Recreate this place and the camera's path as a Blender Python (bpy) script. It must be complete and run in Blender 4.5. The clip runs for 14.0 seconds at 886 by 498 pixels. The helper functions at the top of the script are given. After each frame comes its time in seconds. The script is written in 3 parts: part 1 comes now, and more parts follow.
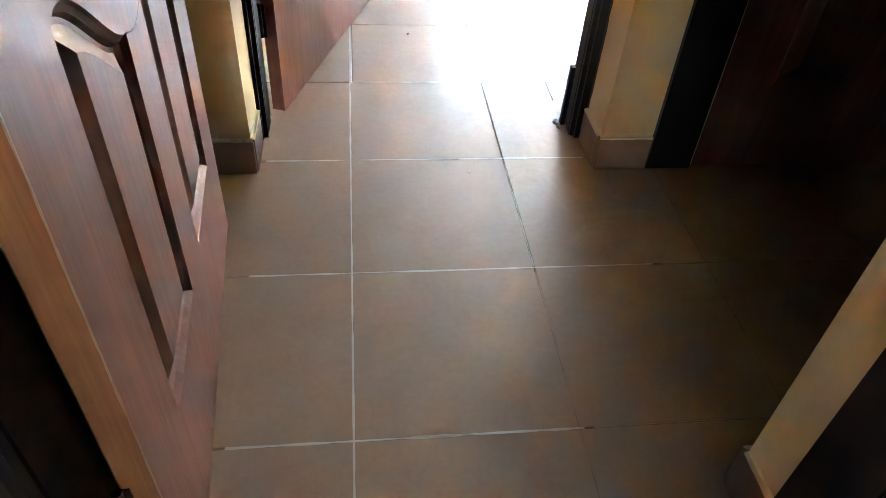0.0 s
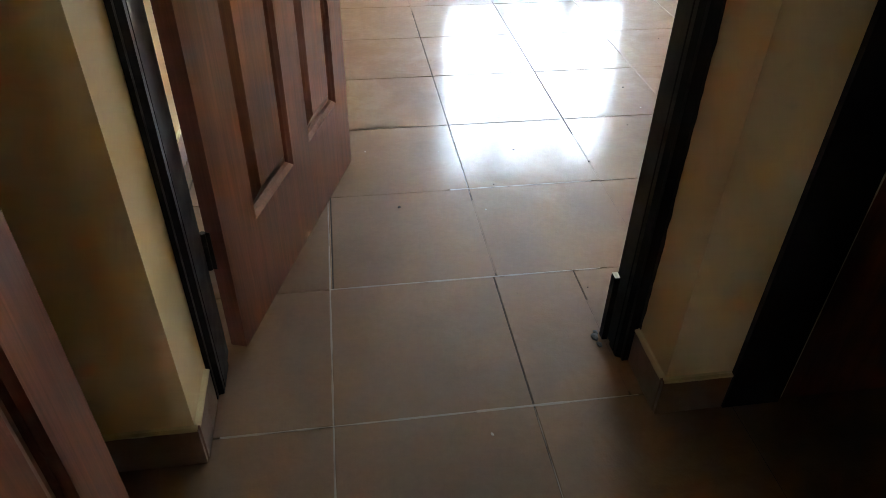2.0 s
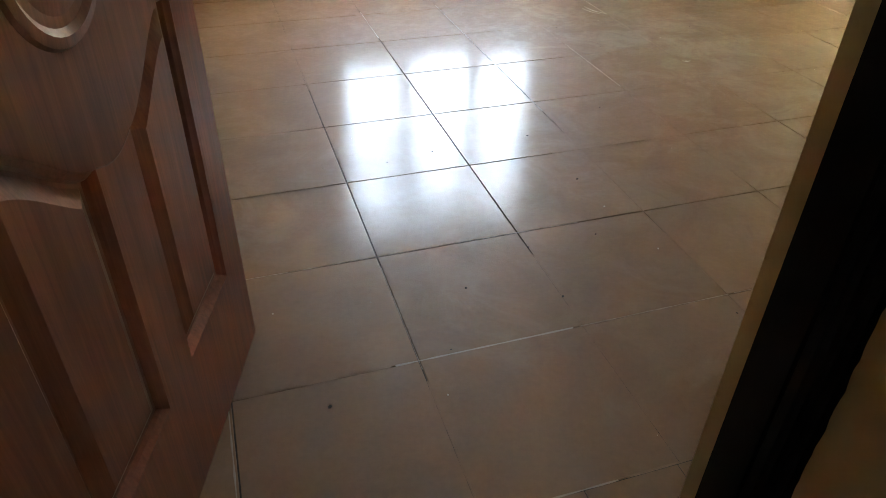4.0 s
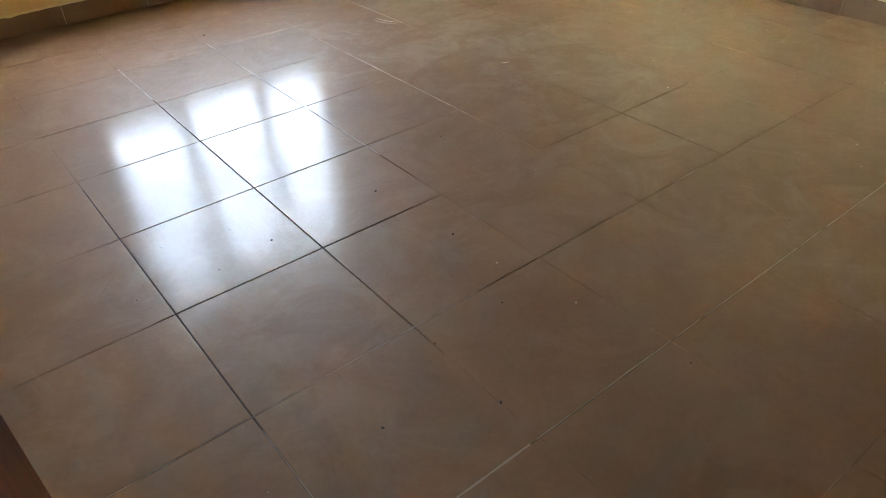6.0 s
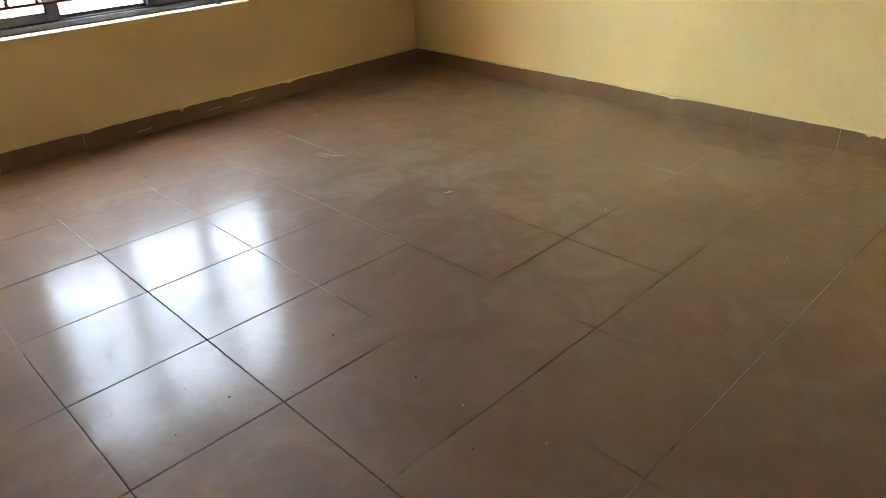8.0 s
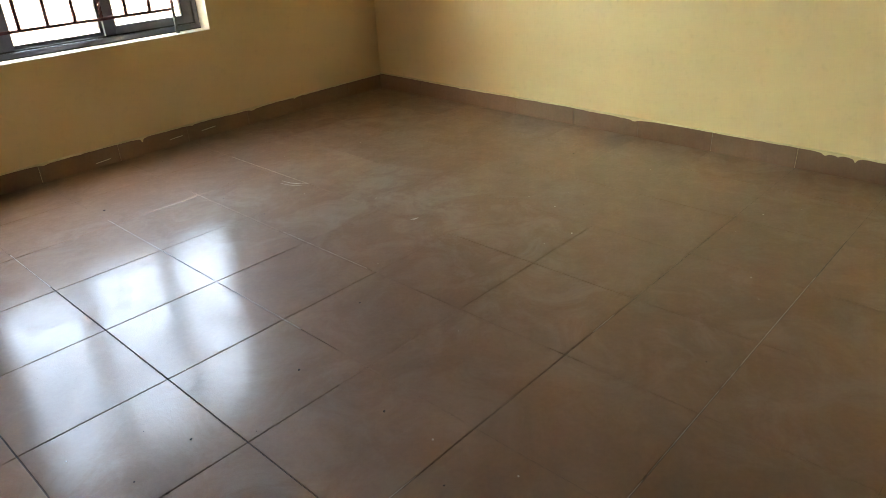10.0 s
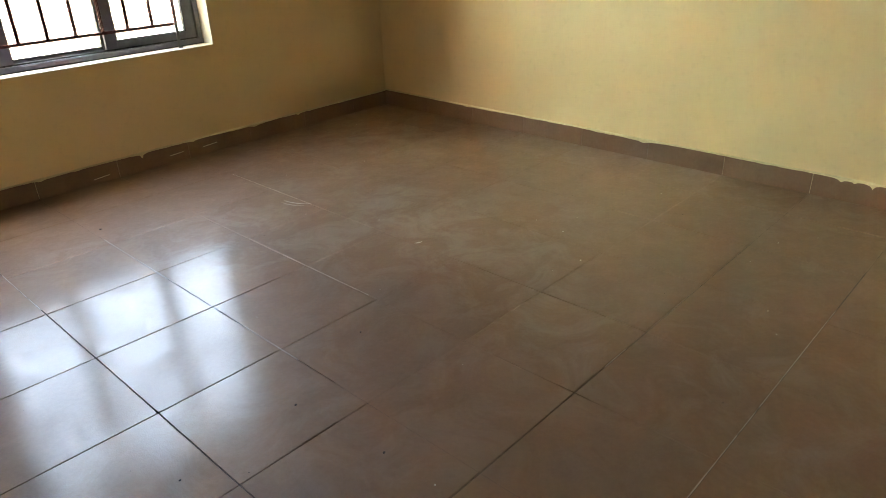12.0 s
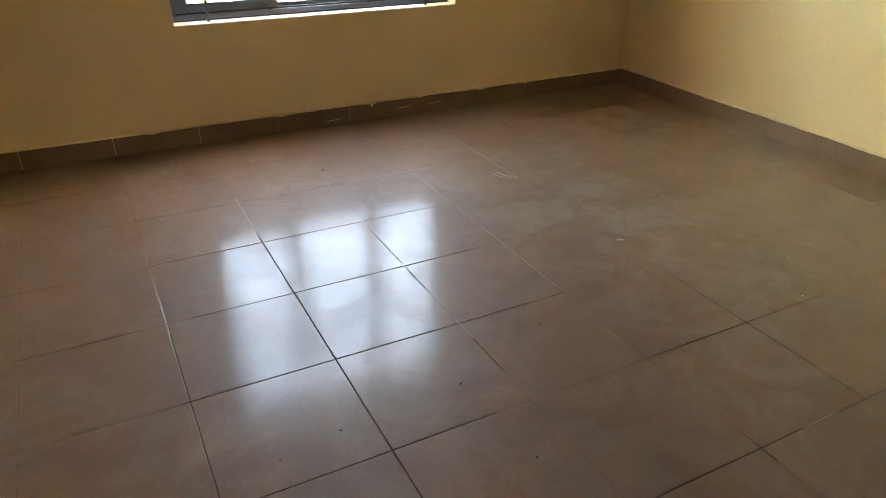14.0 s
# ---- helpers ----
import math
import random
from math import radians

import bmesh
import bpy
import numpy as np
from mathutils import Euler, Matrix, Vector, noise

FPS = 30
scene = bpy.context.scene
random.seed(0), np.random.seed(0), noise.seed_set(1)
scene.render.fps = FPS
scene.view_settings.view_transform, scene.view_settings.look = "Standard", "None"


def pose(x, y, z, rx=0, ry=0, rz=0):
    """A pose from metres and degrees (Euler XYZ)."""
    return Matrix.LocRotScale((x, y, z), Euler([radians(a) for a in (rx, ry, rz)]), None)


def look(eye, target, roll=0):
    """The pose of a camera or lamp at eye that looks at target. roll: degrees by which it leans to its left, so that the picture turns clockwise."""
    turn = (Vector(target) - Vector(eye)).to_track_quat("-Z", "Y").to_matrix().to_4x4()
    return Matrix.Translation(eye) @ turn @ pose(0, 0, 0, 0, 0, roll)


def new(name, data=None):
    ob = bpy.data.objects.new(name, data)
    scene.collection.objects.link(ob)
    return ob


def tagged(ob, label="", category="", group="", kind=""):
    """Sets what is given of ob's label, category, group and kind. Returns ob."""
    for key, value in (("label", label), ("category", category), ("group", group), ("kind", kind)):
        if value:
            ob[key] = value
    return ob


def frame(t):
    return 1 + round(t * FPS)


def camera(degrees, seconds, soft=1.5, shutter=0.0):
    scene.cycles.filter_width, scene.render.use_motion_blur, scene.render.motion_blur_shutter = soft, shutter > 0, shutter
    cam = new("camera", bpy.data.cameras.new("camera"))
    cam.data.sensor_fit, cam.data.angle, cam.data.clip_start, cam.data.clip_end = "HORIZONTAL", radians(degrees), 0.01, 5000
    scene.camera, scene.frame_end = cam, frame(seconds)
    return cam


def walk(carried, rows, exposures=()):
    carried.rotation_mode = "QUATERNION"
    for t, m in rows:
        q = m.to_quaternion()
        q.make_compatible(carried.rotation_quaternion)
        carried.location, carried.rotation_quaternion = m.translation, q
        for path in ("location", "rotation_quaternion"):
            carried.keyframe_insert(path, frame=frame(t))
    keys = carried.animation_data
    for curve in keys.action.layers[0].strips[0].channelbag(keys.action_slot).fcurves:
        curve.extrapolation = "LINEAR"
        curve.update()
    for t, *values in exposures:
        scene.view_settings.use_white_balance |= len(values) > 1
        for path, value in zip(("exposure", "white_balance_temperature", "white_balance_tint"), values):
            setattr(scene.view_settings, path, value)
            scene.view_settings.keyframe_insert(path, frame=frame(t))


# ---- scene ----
cam = camera(64.8, 14.0, soft=0.7)
PATH = [
    (0, (-0.432, -3.957, 1.184), (-0.202, -2.488, -0.154), 4.4),
    (0.5, (-0.392, -3.832, 1.216), (-0.194, -2.339, -0.1), 3.6),
    (1, (-0.44, -3.647, 1.226), (-0.15, -2.151, -0.07), 2.8),
    (1.5, (-0.421, -3.474, 1.251), (-0.121, -1.937, 0.007), 1.6),
    (2, (-0.381, -3.256, 1.242), (-0.134, -1.69, 0.022), 1.2),
    (2.5, (-0.318, -3.075, 1.246), (-0.117, -1.492, 0.04), 0.6),
    (3, (-0.32, -2.928, 1.239), (-0.038, -1.335, 0.063), 0.0),
    (3.2, (-0.353, -2.85, 1.233), (0.01, -1.272, 0.059), 0.3),
    (5.3, (-0.293, -2.149, 1.244), (0.411, -0.69, 0.071), -1.0),
    (5.5, (-0.288, -2.106, 1.256), (0.503, -0.7, 0.074), -1.6),
    (6, (-0.284, -1.991, 1.213), (0.694, -0.715, 0.025), -2.1),
    (6.5, (-0.267, -1.931, 1.219), (0.826, -0.726, 0.056), -2.0),
    (7, (-0.278, -1.907, 1.261), (0.874, -0.694, 0.164), -2.0),
    (7.5, (-0.285, -1.905, 1.32), (0.903, -0.645, 0.32), -2.2),
    (8, (-0.289, -1.914, 1.322), (0.927, -0.641, 0.373), -2.5),
    (8.2, (-0.296, -1.908, 1.320), (0.923, -0.638, 0.372), -2.5),
    (10.3, (-0.246, -1.895, 1.335), (1.083, -0.692, 0.452), -2.2),
    (10.5, (-0.243, -1.886, 1.328), (1.106, -0.697, 0.452), -1.9),
    (11, (-0.239, -1.887, 1.362), (1.1, -0.675, 0.502), -2.0),
    (11.5, (-0.203, -1.859, 1.348), (1.141, -0.644, 0.501), -1.7),
    (12, (-0.175, -1.82, 1.345), (1.127, -0.575, 0.476), -2.0),
    (12.5, (-0.133, -1.78, 1.358), (1.075, -0.46, 0.465), -2.2),
    (13, (-0.082, -1.750, 1.350), (1.049, -0.363, 0.456), -1.3),
    (13.5, (-0.074, -1.721, 1.350), (0.899, -0.235, 0.431), -0.9),
    (14, (-0.087, -1.753, 1.376), (0.733, -0.195, 0.427), 0.5),
]
walk(cam, [(t, look(eye, target, roll)) for t, eye, target, roll in PATH],
     [(0, 9.0, 6900, 10), (0.5, 8.55, 6900, 10), (1, 8.35, 7000, 10), (1.5, 7.7, 7400, 10), (2, 7.1, 7700, 10), (2.5, 6.8, 7800, 10), (3, 6.65, 7800, 10),
      (5.5, 6.4, 7500, 10), (7, 6.3, 7700, 10), (10.5, 6.05, 7350, 10), (14, 6.0, 7300, 10)])

# ---- light ----
world = bpy.data.worlds.new("sky")
scene.world = world
world.use_nodes = True
wn = world.node_tree.nodes
sky = wn.new("ShaderNodeTexSky")
sky.sky_type, sky.sun_disc = "NISHITA", False
SUN_EL, SUN_AZ = radians(45), radians(122)
sky.sun_elevation, sky.sun_rotation = SUN_EL, SUN_AZ
sky.air_density, sky.dust_density, sky.ozone_density = 1.0, 9.0, 0.8
wn["Background"].inputs["Strength"].default_value = 0.15
world.node_tree.links.new(sky.outputs[0], wn["Background"].inputs["Color"])
sun_dir = Vector((math.sin(SUN_AZ) * math.cos(SUN_EL), math.cos(SUN_AZ) * math.cos(SUN_EL), math.sin(SUN_EL)))
sun = new("sun", bpy.data.lights.new("sun", "SUN"))
sun.data.energy, sun.data.angle, sun.data.color = 2.0, radians(0.5), (1.0, 0.97, 0.93)
sun.matrix_world = look(sun_dir * 30, (0, 0, 0))


# ---- materials ----
def nodes_of(name, rough=0.5, metal=0.0):
    m = bpy.data.materials.new(name)
    m.use_nodes = True
    b = m.node_tree.nodes["Principled BSDF"]
    b.inputs["Roughness"].default_value, b.inputs["Metallic"].default_value = rough, metal
    return m, m.node_tree, b


def node(nt, kind, **values):
    n = nt.nodes.new(kind)
    for key, value in values.items():
        n.inputs[key.replace("_", " ")].default_value = value
    return n


def coords(nt, scale=(1, 1, 1), source="Object"):
    tc = nt.nodes.new("ShaderNodeTexCoord")
    mp = nt.nodes.new("ShaderNodeMapping")
    mp.inputs["Scale"].default_value = scale
    nt.links.new(tc.outputs[source], mp.inputs["Vector"])
    return mp.outputs["Vector"]


def position(nt, scale=(1, 1, 1)):
    g = nt.nodes.new("ShaderNodeNewGeometry")
    mp = nt.nodes.new("ShaderNodeMapping")
    mp.inputs["Scale"].default_value = scale
    nt.links.new(g.outputs["Position"], mp.inputs["Vector"])
    return mp.outputs["Vector"]


def noise_tex(nt, vec, scale, detail=4.0, rough=0.5, distortion=0.0):
    n = node(nt, "ShaderNodeTexNoise", Scale=scale, Detail=detail, Roughness=rough, Distortion=distortion)
    nt.links.new(vec, n.inputs["Vector"])
    return n.outputs["Fac"]


def ramp(nt, fac, stops):
    r = nt.nodes.new("ShaderNodeValToRGB")
    e = r.color_ramp.elements
    while len(e) < len(stops):
        e.new(0.5)
    for k, (p, c) in zip(e, stops):
        k.position = p
        k.color = (*c, 1) if len(c) == 3 else c
    nt.links.new(fac, r.inputs["Fac"])
    return r.outputs["Color"]


def grey(v):
    return (v, v, v)


def mixed(nt, fac, a, b, mode="MIX"):
    m = nt.nodes.new("ShaderNodeMix")
    m.data_type, m.blend_type = "RGBA", mode
    for value, slot in ((fac, m.inputs[0]), (a, m.inputs[6]), (b, m.inputs[7])):
        if isinstance(value, (int, float)):
            slot.default_value = value
        elif isinstance(value, tuple):
            slot.default_value = (*value, 1)
        else:
            nt.links.new(value, slot)
    return m.outputs[2]


def bump(nt, b, height, strength, distance=0.01):
    n = node(nt, "ShaderNodeBump", Strength=strength, Distance=distance)
    nt.links.new(height, n.inputs["Height"])
    nt.links.new(n.outputs["Normal"], b.inputs["Normal"])


def tile_material(name, roughs, tones, dusty=0.27):
    """Grey-brown semi-gloss ceramic with a cloudy print, wipe marks of dust and fine orange peel."""
    m, nt, b = nodes_of(name, 0.15)
    pos = position(nt)
    info = nt.nodes.new("ShaderNodeObjectInfo")
    cloud = ramp(nt, noise_tex(nt, pos, 4.5, 5, 0.55, 0.6), [(0.3, tones[0]), (0.7, tones[1])])
    shade = ramp(nt, info.outputs["Random"], [(0.0, grey(0.975)), (1.0, grey(1.02))])
    colour = mixed(nt, 1.0, cloud, shade, "MULTIPLY")
    fine = ramp(nt, noise_tex(nt, pos, 60, 3, 0.6), [(0.3, grey(0.94)), (0.7, grey(1.05))])
    colour = mixed(nt, 1.0, colour, fine, "MULTIPLY")
    wipe = ramp(nt, noise_tex(nt, pos, 4.2, 7, 0.66, 1.1), [(0.44, grey(0)), (0.62, grey(1))])
    big = ramp(nt, noise_tex(nt, pos, 0.8, 3, 0.55), [(0.40, grey(0.1)), (0.62, grey(1))])
    # wiped plaster dust, with a paler round patch painted in for window light
    patch_dist = nt.nodes.new("ShaderNodeVectorMath")
    patch_dist.operation = "DISTANCE"
    patch_dist.inputs[1].default_value = (1.75, 0.75, 0.0)
    nt.links.new(pos, patch_dist.inputs[0])
    lit_patch = ramp(nt, patch_dist.outputs["Value"], [(0.25, grey(0.85)), (1.0, grey(0))])
    big = mixed(nt, 1.0, big, lit_patch, "ADD")
    wipe = mixed(nt, 0.45, wipe, lit_patch, "ADD")
    dust = mixed(nt, 1.0, wipe, big, "MULTIPLY")
    dustfac = node(nt, "ShaderNodeMath")
    dustfac.operation = "MULTIPLY"
    dustfac.inputs[1].default_value = dusty
    nt.links.new(dust, dustfac.inputs[0])
    colour = mixed(nt, dustfac.outputs[0], colour, (0.40, 0.340, 0.260))
    nt.links.new(colour, b.inputs["Base Color"])
    b.inputs["Roughness"].default_value = roughs[2]
    b.inputs["IOR"].default_value = 1.52
    b.inputs["Specular IOR Level"].default_value = 0.4
    streak = noise_tex(nt, pos, 7, 6, 0.65, 1.8)
    rough = ramp(nt, streak, [(0.35, grey(roughs[0])), (0.65, grey(roughs[1]))])
    nt.links.new(rough, b.inputs["Coat Roughness"])
    b.inputs["Coat IOR"].default_value = TILE_IOR
    strokes = ramp(nt, noise_tex(nt, position(nt, (1.0, 1.7, 1.0)), 13, 9, 0.72, 1.9), [(0.38, grey(0.52)), (0.46, grey(0.85)), (0.54, grey(1))])
    soft = ramp(nt, noise_tex(nt, pos, 5.5, 5, 0.6, 1.5), [(0.36, grey(0.62)), (0.56, grey(1))])
    nt.links.new(mixed(nt, 1.0, strokes, soft, "MULTIPLY"), b.inputs["Coat Weight"])
    peel = mixed(nt, 0.3, noise_tex(nt, pos, 210, 2, 0.5), noise_tex(nt, pos, 30, 3, 0.6, 0.8))
    bump(nt, b, peel, 0.34, 0.0012)
    nt.links.new(b.inputs["Normal"].links[0].from_socket, b.inputs["Coat Normal"])
    return m


def paint_material(name, colour, rough=0.55, wear=0.06):
    """Wall paint over plaster: roller stipple, soft unevenness, faint scuffs."""
    m, nt, b = nodes_of(name, rough)
    pos = position(nt)
    soft = ramp(nt, noise_tex(nt, pos, 1.3, 4, 0.55), [(0.3, grey(1 - wear)), (0.7, grey(1 + wear * 0.5))])
    c = mixed(nt, 1.0, colour, soft, "MULTIPLY")
    speck = ramp(nt, noise_tex(nt, pos, 22, 6, 0.7), [(0.32, grey(0.95)), (0.45, grey(1.0))])
    c = mixed(nt, 1.0, c, speck, "MULTIPLY")
    nt.links.new(c, b.inputs["Base Color"])
    both = mixed(nt, 0.5, noise_tex(nt, pos, 180, 3, 0.6), noise_tex(nt, pos, 9, 3, 0.5))
    bump(nt, b, both, 0.18, 0.004)
    return m


def grout_material():
    """Dark hollow bed between the tiles, where grout is missing."""
    m, nt, b = nodes_of("grout", 0.8)
    pos = position(nt)
    c = ramp(nt, noise_tex(nt, pos, 2.6, 3, 0.6), [(0.40, (0.035, 0.026, 0.020)), (0.68, (0.11, 0.080, 0.060))])
    nt.links.new(mixed(nt, 1.0, c, ramp(nt, noise_tex(nt, pos, 90, 3, 0.6), [(0.3, grey(0.8)), (0.7, grey(1.1))]), "MULTIPLY"), b.inputs["Base Color"])
    return m


def wood_material(name, dark, light, rough=0.33):
    """Varnished red-brown hardwood with grain that runs up the door."""
    m, nt, b = nodes_of(name, rough)
    vec = coords(nt, (9.0, 9.0, 0.7))
    wide = noise_tex(nt, vec, 2.2, 5, 0.6, 0.9)
    colour = ramp(nt, wide, [(0.28, dark), (0.52, tuple((a + c) / 2 for a, c in zip(dark, light))), (0.75, light)])
    pores = noise_tex(nt, coords(nt, (120.0, 120.0, 4.0)), 1.5, 4, 0.7)
    colour = mixed(nt, 1.0, colour, ramp(nt, pores, [(0.35, grey(0.86)), (0.6, grey(1.04))]), "MULTIPLY")
    grain = noise_tex(nt, coords(nt, (42.0, 42.0, 1.5)), 1.5, 4, 0.62, 0.7)
    colour = mixed(nt, 1.0, colour, ramp(nt, grain, [(0.36, grey(0.84)), (0.50, grey(1.0)), (0.66, grey(1.09))]), "MULTIPLY")
    nt.links.new(colour, b.inputs["Base Color"])
    nt.links.new(ramp(nt, wide, [(0.3, grey(rough - 0.05)), (0.7, grey(rough + 0.1))]), b.inputs["Roughness"])
    bump(nt, b, pores, 0.06, 0.002)
    return m


def gloss_material(name, colour, rough, wear=(0.75, 1.15), metal=0.0, scale=30.0, shine=0.5):
    """Painted or bare metal and the like, with slight blotches and brush relief."""
    m, nt, b = nodes_of(name, rough, metal)
    b.inputs["Specular IOR Level"].default_value = shine
    vec = coords(nt)
    n = noise_tex(nt, vec, scale, 5, 0.6)
    nt.links.new(mixed(nt, 1.0, colour, ramp(nt, n, [(0.3, grey(wear[0])), (0.7, grey(wear[1]))]), "MULTIPLY"), b.inputs["Base Color"])
    nt.links.new(ramp(nt, n, [(0.3, grey(max(0.05, rough - 0.08))), (0.7, grey(min(1.0, rough + 0.1)))]), b.inputs["Roughness"])
    bump(nt, b, n, 0.15, 0.002)
    return m


def glass_material():
    """A thin clear pane: nearly all light goes straight through, a little is mirrored."""
    m, nt, b = nodes_of("window_glass", 0.02)
    clear, gloss, both = nt.nodes.new("ShaderNodeBsdfTransparent"), nt.nodes.new("ShaderNodeBsdfGlossy"), nt.nodes.new("ShaderNodeMixShader")
    clear.inputs["Color"].default_value = (0.93, 0.95, 0.94, 1)
    gloss.inputs["Roughness"].default_value = 0.02
    both.inputs[0].default_value = 0.07
    nt.links.new(clear.outputs[0], both.inputs[1])
    nt.links.new(gloss.outputs[0], both.inputs[2])
    nt.links.new(both.outputs[0], nt.nodes["Material Output"].inputs["Surface"])
    nt.nodes.remove(b)
    return m


TILE_DARK, TILE_LIGHT = (0.228, 0.134, 0.079), (0.266, 0.162, 0.099)
TILE_ROUGH, TILE_IOR = (0.015, 0.055, 0.50), 1.36
TILE = tile_material("ceramic_tile", TILE_ROUGH, (TILE_DARK, TILE_LIGHT))
SKIRT = tile_material("skirting_tile", (0.30, 0.42, 0.5), ((0.215, 0.120, 0.080), (0.252, 0.148, 0.100)), 0.06)
GROUT = grout_material()
YELLOW = paint_material("yellow_wall_paint", (0.79, 0.63, 0.38), 0.5)
DARKCEILING = paint_material("low_bounce_ceiling_paint", (0.36, 0.31, 0.24), 0.7)
WHITEPAINT = paint_material("white_reveal_paint", (0.82, 0.79, 0.70), 0.55)
PALEPAINT = paint_material("pale_paint_edge", (0.80, 0.71, 0.47), 0.5)
PRIMER = paint_material("white_primer", (0.78, 0.74, 0.62), 0.6)
WOOD = wood_material("varnished_door_wood", (0.200, 0.062, 0.041), (0.355, 0.128, 0.085), 0.42)
EDGEWOOD = wood_material("bare_door_edge", (0.25, 0.082, 0.030), (0.37, 0.140, 0.056), 0.5)
BAREWOOD = wood_material("bare_pale_wood", (0.40, 0.235, 0.16), (0.56, 0.36, 0.26), 0.6)
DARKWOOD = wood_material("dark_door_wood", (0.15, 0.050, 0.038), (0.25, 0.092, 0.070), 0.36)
BLACK = gloss_material("black_frame_paint", (0.006, 0.006, 0.008), 0.45, (0.85, 1.15), scale=14.0, shine=0.22)
STEEL = gloss_material("dull_steel", (0.15, 0.15, 0.16), 0.42, metal=0.6)
ALU = gloss_material("grey_window_aluminium", (0.13, 0.135, 0.165), 0.36, (0.85, 1.1), metal=0.4)
GASKET = gloss_material("black_gasket", (0.02, 0.02, 0.02), 0.6)
OXIDE = gloss_material("maroon_grille_paint", (0.080, 0.024, 0.026), 0.85, scale=60.0)
GLASS = glass_material()
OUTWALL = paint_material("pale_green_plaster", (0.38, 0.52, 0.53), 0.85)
EARTHWALL = paint_material("dull_brown_render", (0.24, 0.20, 0.16), 0.9, 0.12)
CEMENT = paint_material("cement_render", (0.46, 0.43, 0.38), 0.9, 0.12)
BLOCK = paint_material("cement_block", (0.42, 0.38, 0.32), 0.9, 0.15)
EARTH = paint_material("pale_dry_earth", (0.14, 0.12, 0.09), 0.95, 0.2)
LEAF = gloss_material("weed_leaf", (0.09, 0.14, 0.04), 0.6, scale=12.0)
GROUTGLINT = paint_material("pale_grout_glint", (0.44, 0.375, 0.305), 0.42, 0.2)
CRUMB = gloss_material("dark_grit", (0.05, 0.04, 0.035), 0.9)
MORTAR = gloss_material("grey_mortar", (0.17, 0.17, 0.165), 0.9)
PALECRUMB = gloss_material("pale_grit", (0.62, 0.58, 0.5), 0.9)


# ---- mesh helpers ----
def link(name, bm, material, parent=None, label="", smooth=False):
    me = bpy.data.meshes.new(name)
    bm.normal_update()
    bm.to_mesh(me)
    bm.free()
    me.materials.append(material)
    if smooth:
        me.shade_smooth()
        me.set_sharp_from_angle(angle=radians(13))
    ob = new(name, me)
    if parent is not None:
        ob.parent = parent
    if label:
        ob["label"] = label
    return ob


def part(name, bm, material, parent, label="", smooth=False):
    return link(name, bm, material, parent, label, smooth)


def setting(name, bm, material, label, category=""):
    return tagged(link(name, bm, material), label, category or name.split("_")[0], kind="structure")


def add_box(bm, x0, x1, y0, y1, z0, z1, bevel=0.0, m=None):
    """Adds a box, with worn edges if asked."""
    made = bmesh.ops.create_cube(bm, size=1.0)["verts"]
    bmesh.ops.scale(bm, vec=(x1 - x0, y1 - y0, z1 - z0), verts=made)
    bmesh.ops.translate(bm, vec=((x0 + x1) / 2, (y0 + y1) / 2, (z0 + z1) / 2), verts=made)
    if bevel:
        edges = list({e for v in made for e in v.link_edges})
        made = bmesh.ops.bevel(bm, geom=edges, offset=bevel, segments=2, affect="EDGES", profile=0.6)["verts"]
    if m is not None:
        bmesh.ops.transform(bm, matrix=m, verts=list(made))
    return bm


def box(*args, **kw):
    return add_box(bmesh.new(), *args, **kw)


def extruded(profile, z0, z1, m=None):
    """A prism over a plan outline given in order against the clock."""
    bm = bmesh.new()
    low = [bm.verts.new((x, y, z0)) for x, y in profile]
    high = [bm.verts.new((x, y, z1)) for x, y in profile]
    n = len(profile)
    for i in range(n):
        bm.faces.new((low[i], low[(i + 1) % n], high[(i + 1) % n], high[i]))
    bm.faces.new(high)
    bm.faces.new(low[::-1])
    if m is not None:
        bm.transform(m)
    return bm


def tube(bm, points, radius, sides=10):
    """A round bar along points."""
    rings = []
    for i, p in enumerate(points):
        p = Vector(p)
        a = Vector(points[max(i - 1, 0)])
        c = Vector(points[min(i + 1, len(points) - 1)])
        d = (c - a).normalized()
        u = d.orthogonal().normalized() if abs(d.z) < 0.9 else Vector((1, 0, 0))
        u = (u - d * u.dot(d)).normalized()
        v = d.cross(u)
        rings.append([bm.verts.new(p + radius * (math.cos(q) * u + math.sin(q) * v)) for q in (2 * math.pi * k / sides for k in range(sides))])
    for r, s in zip(rings, rings[1:]):
        for k in range(sides):
            bm.faces.new((r[k], r[(k + 1) % sides], s[(k + 1) % sides], s[k]))
    bm.faces.new(rings[0][::-1])
    bm.faces.new(rings[-1])
    return bm


# ---- plan ----
X0, X1 = -0.945, 3.494          # room, from side wall to side wall
YD, YW = -2.000, 2.252          # room, from door wall to window wall
YC = -2.312                     # corridor side of the door wall
YN, YB = -3.335, -3.56          # corridor side and room side of the near wall
CX = 3.494                      # far end of the corridor
BX0, BX1, BY = -2.6, 1.9, -6.6  # the room behind
H = 2.75
WX0, WX1, WZ0, WZ1 = 0.410, 2.095, 0.652, 2.25   # window opening
DL, DR, DH = -0.725, 0.261, 2.10                 # doorway into the room
NL, NR = -0.80, 0.25                             # near doorway
SX0, SX1 = 0.415, 1.42                           # doorway of the closed door


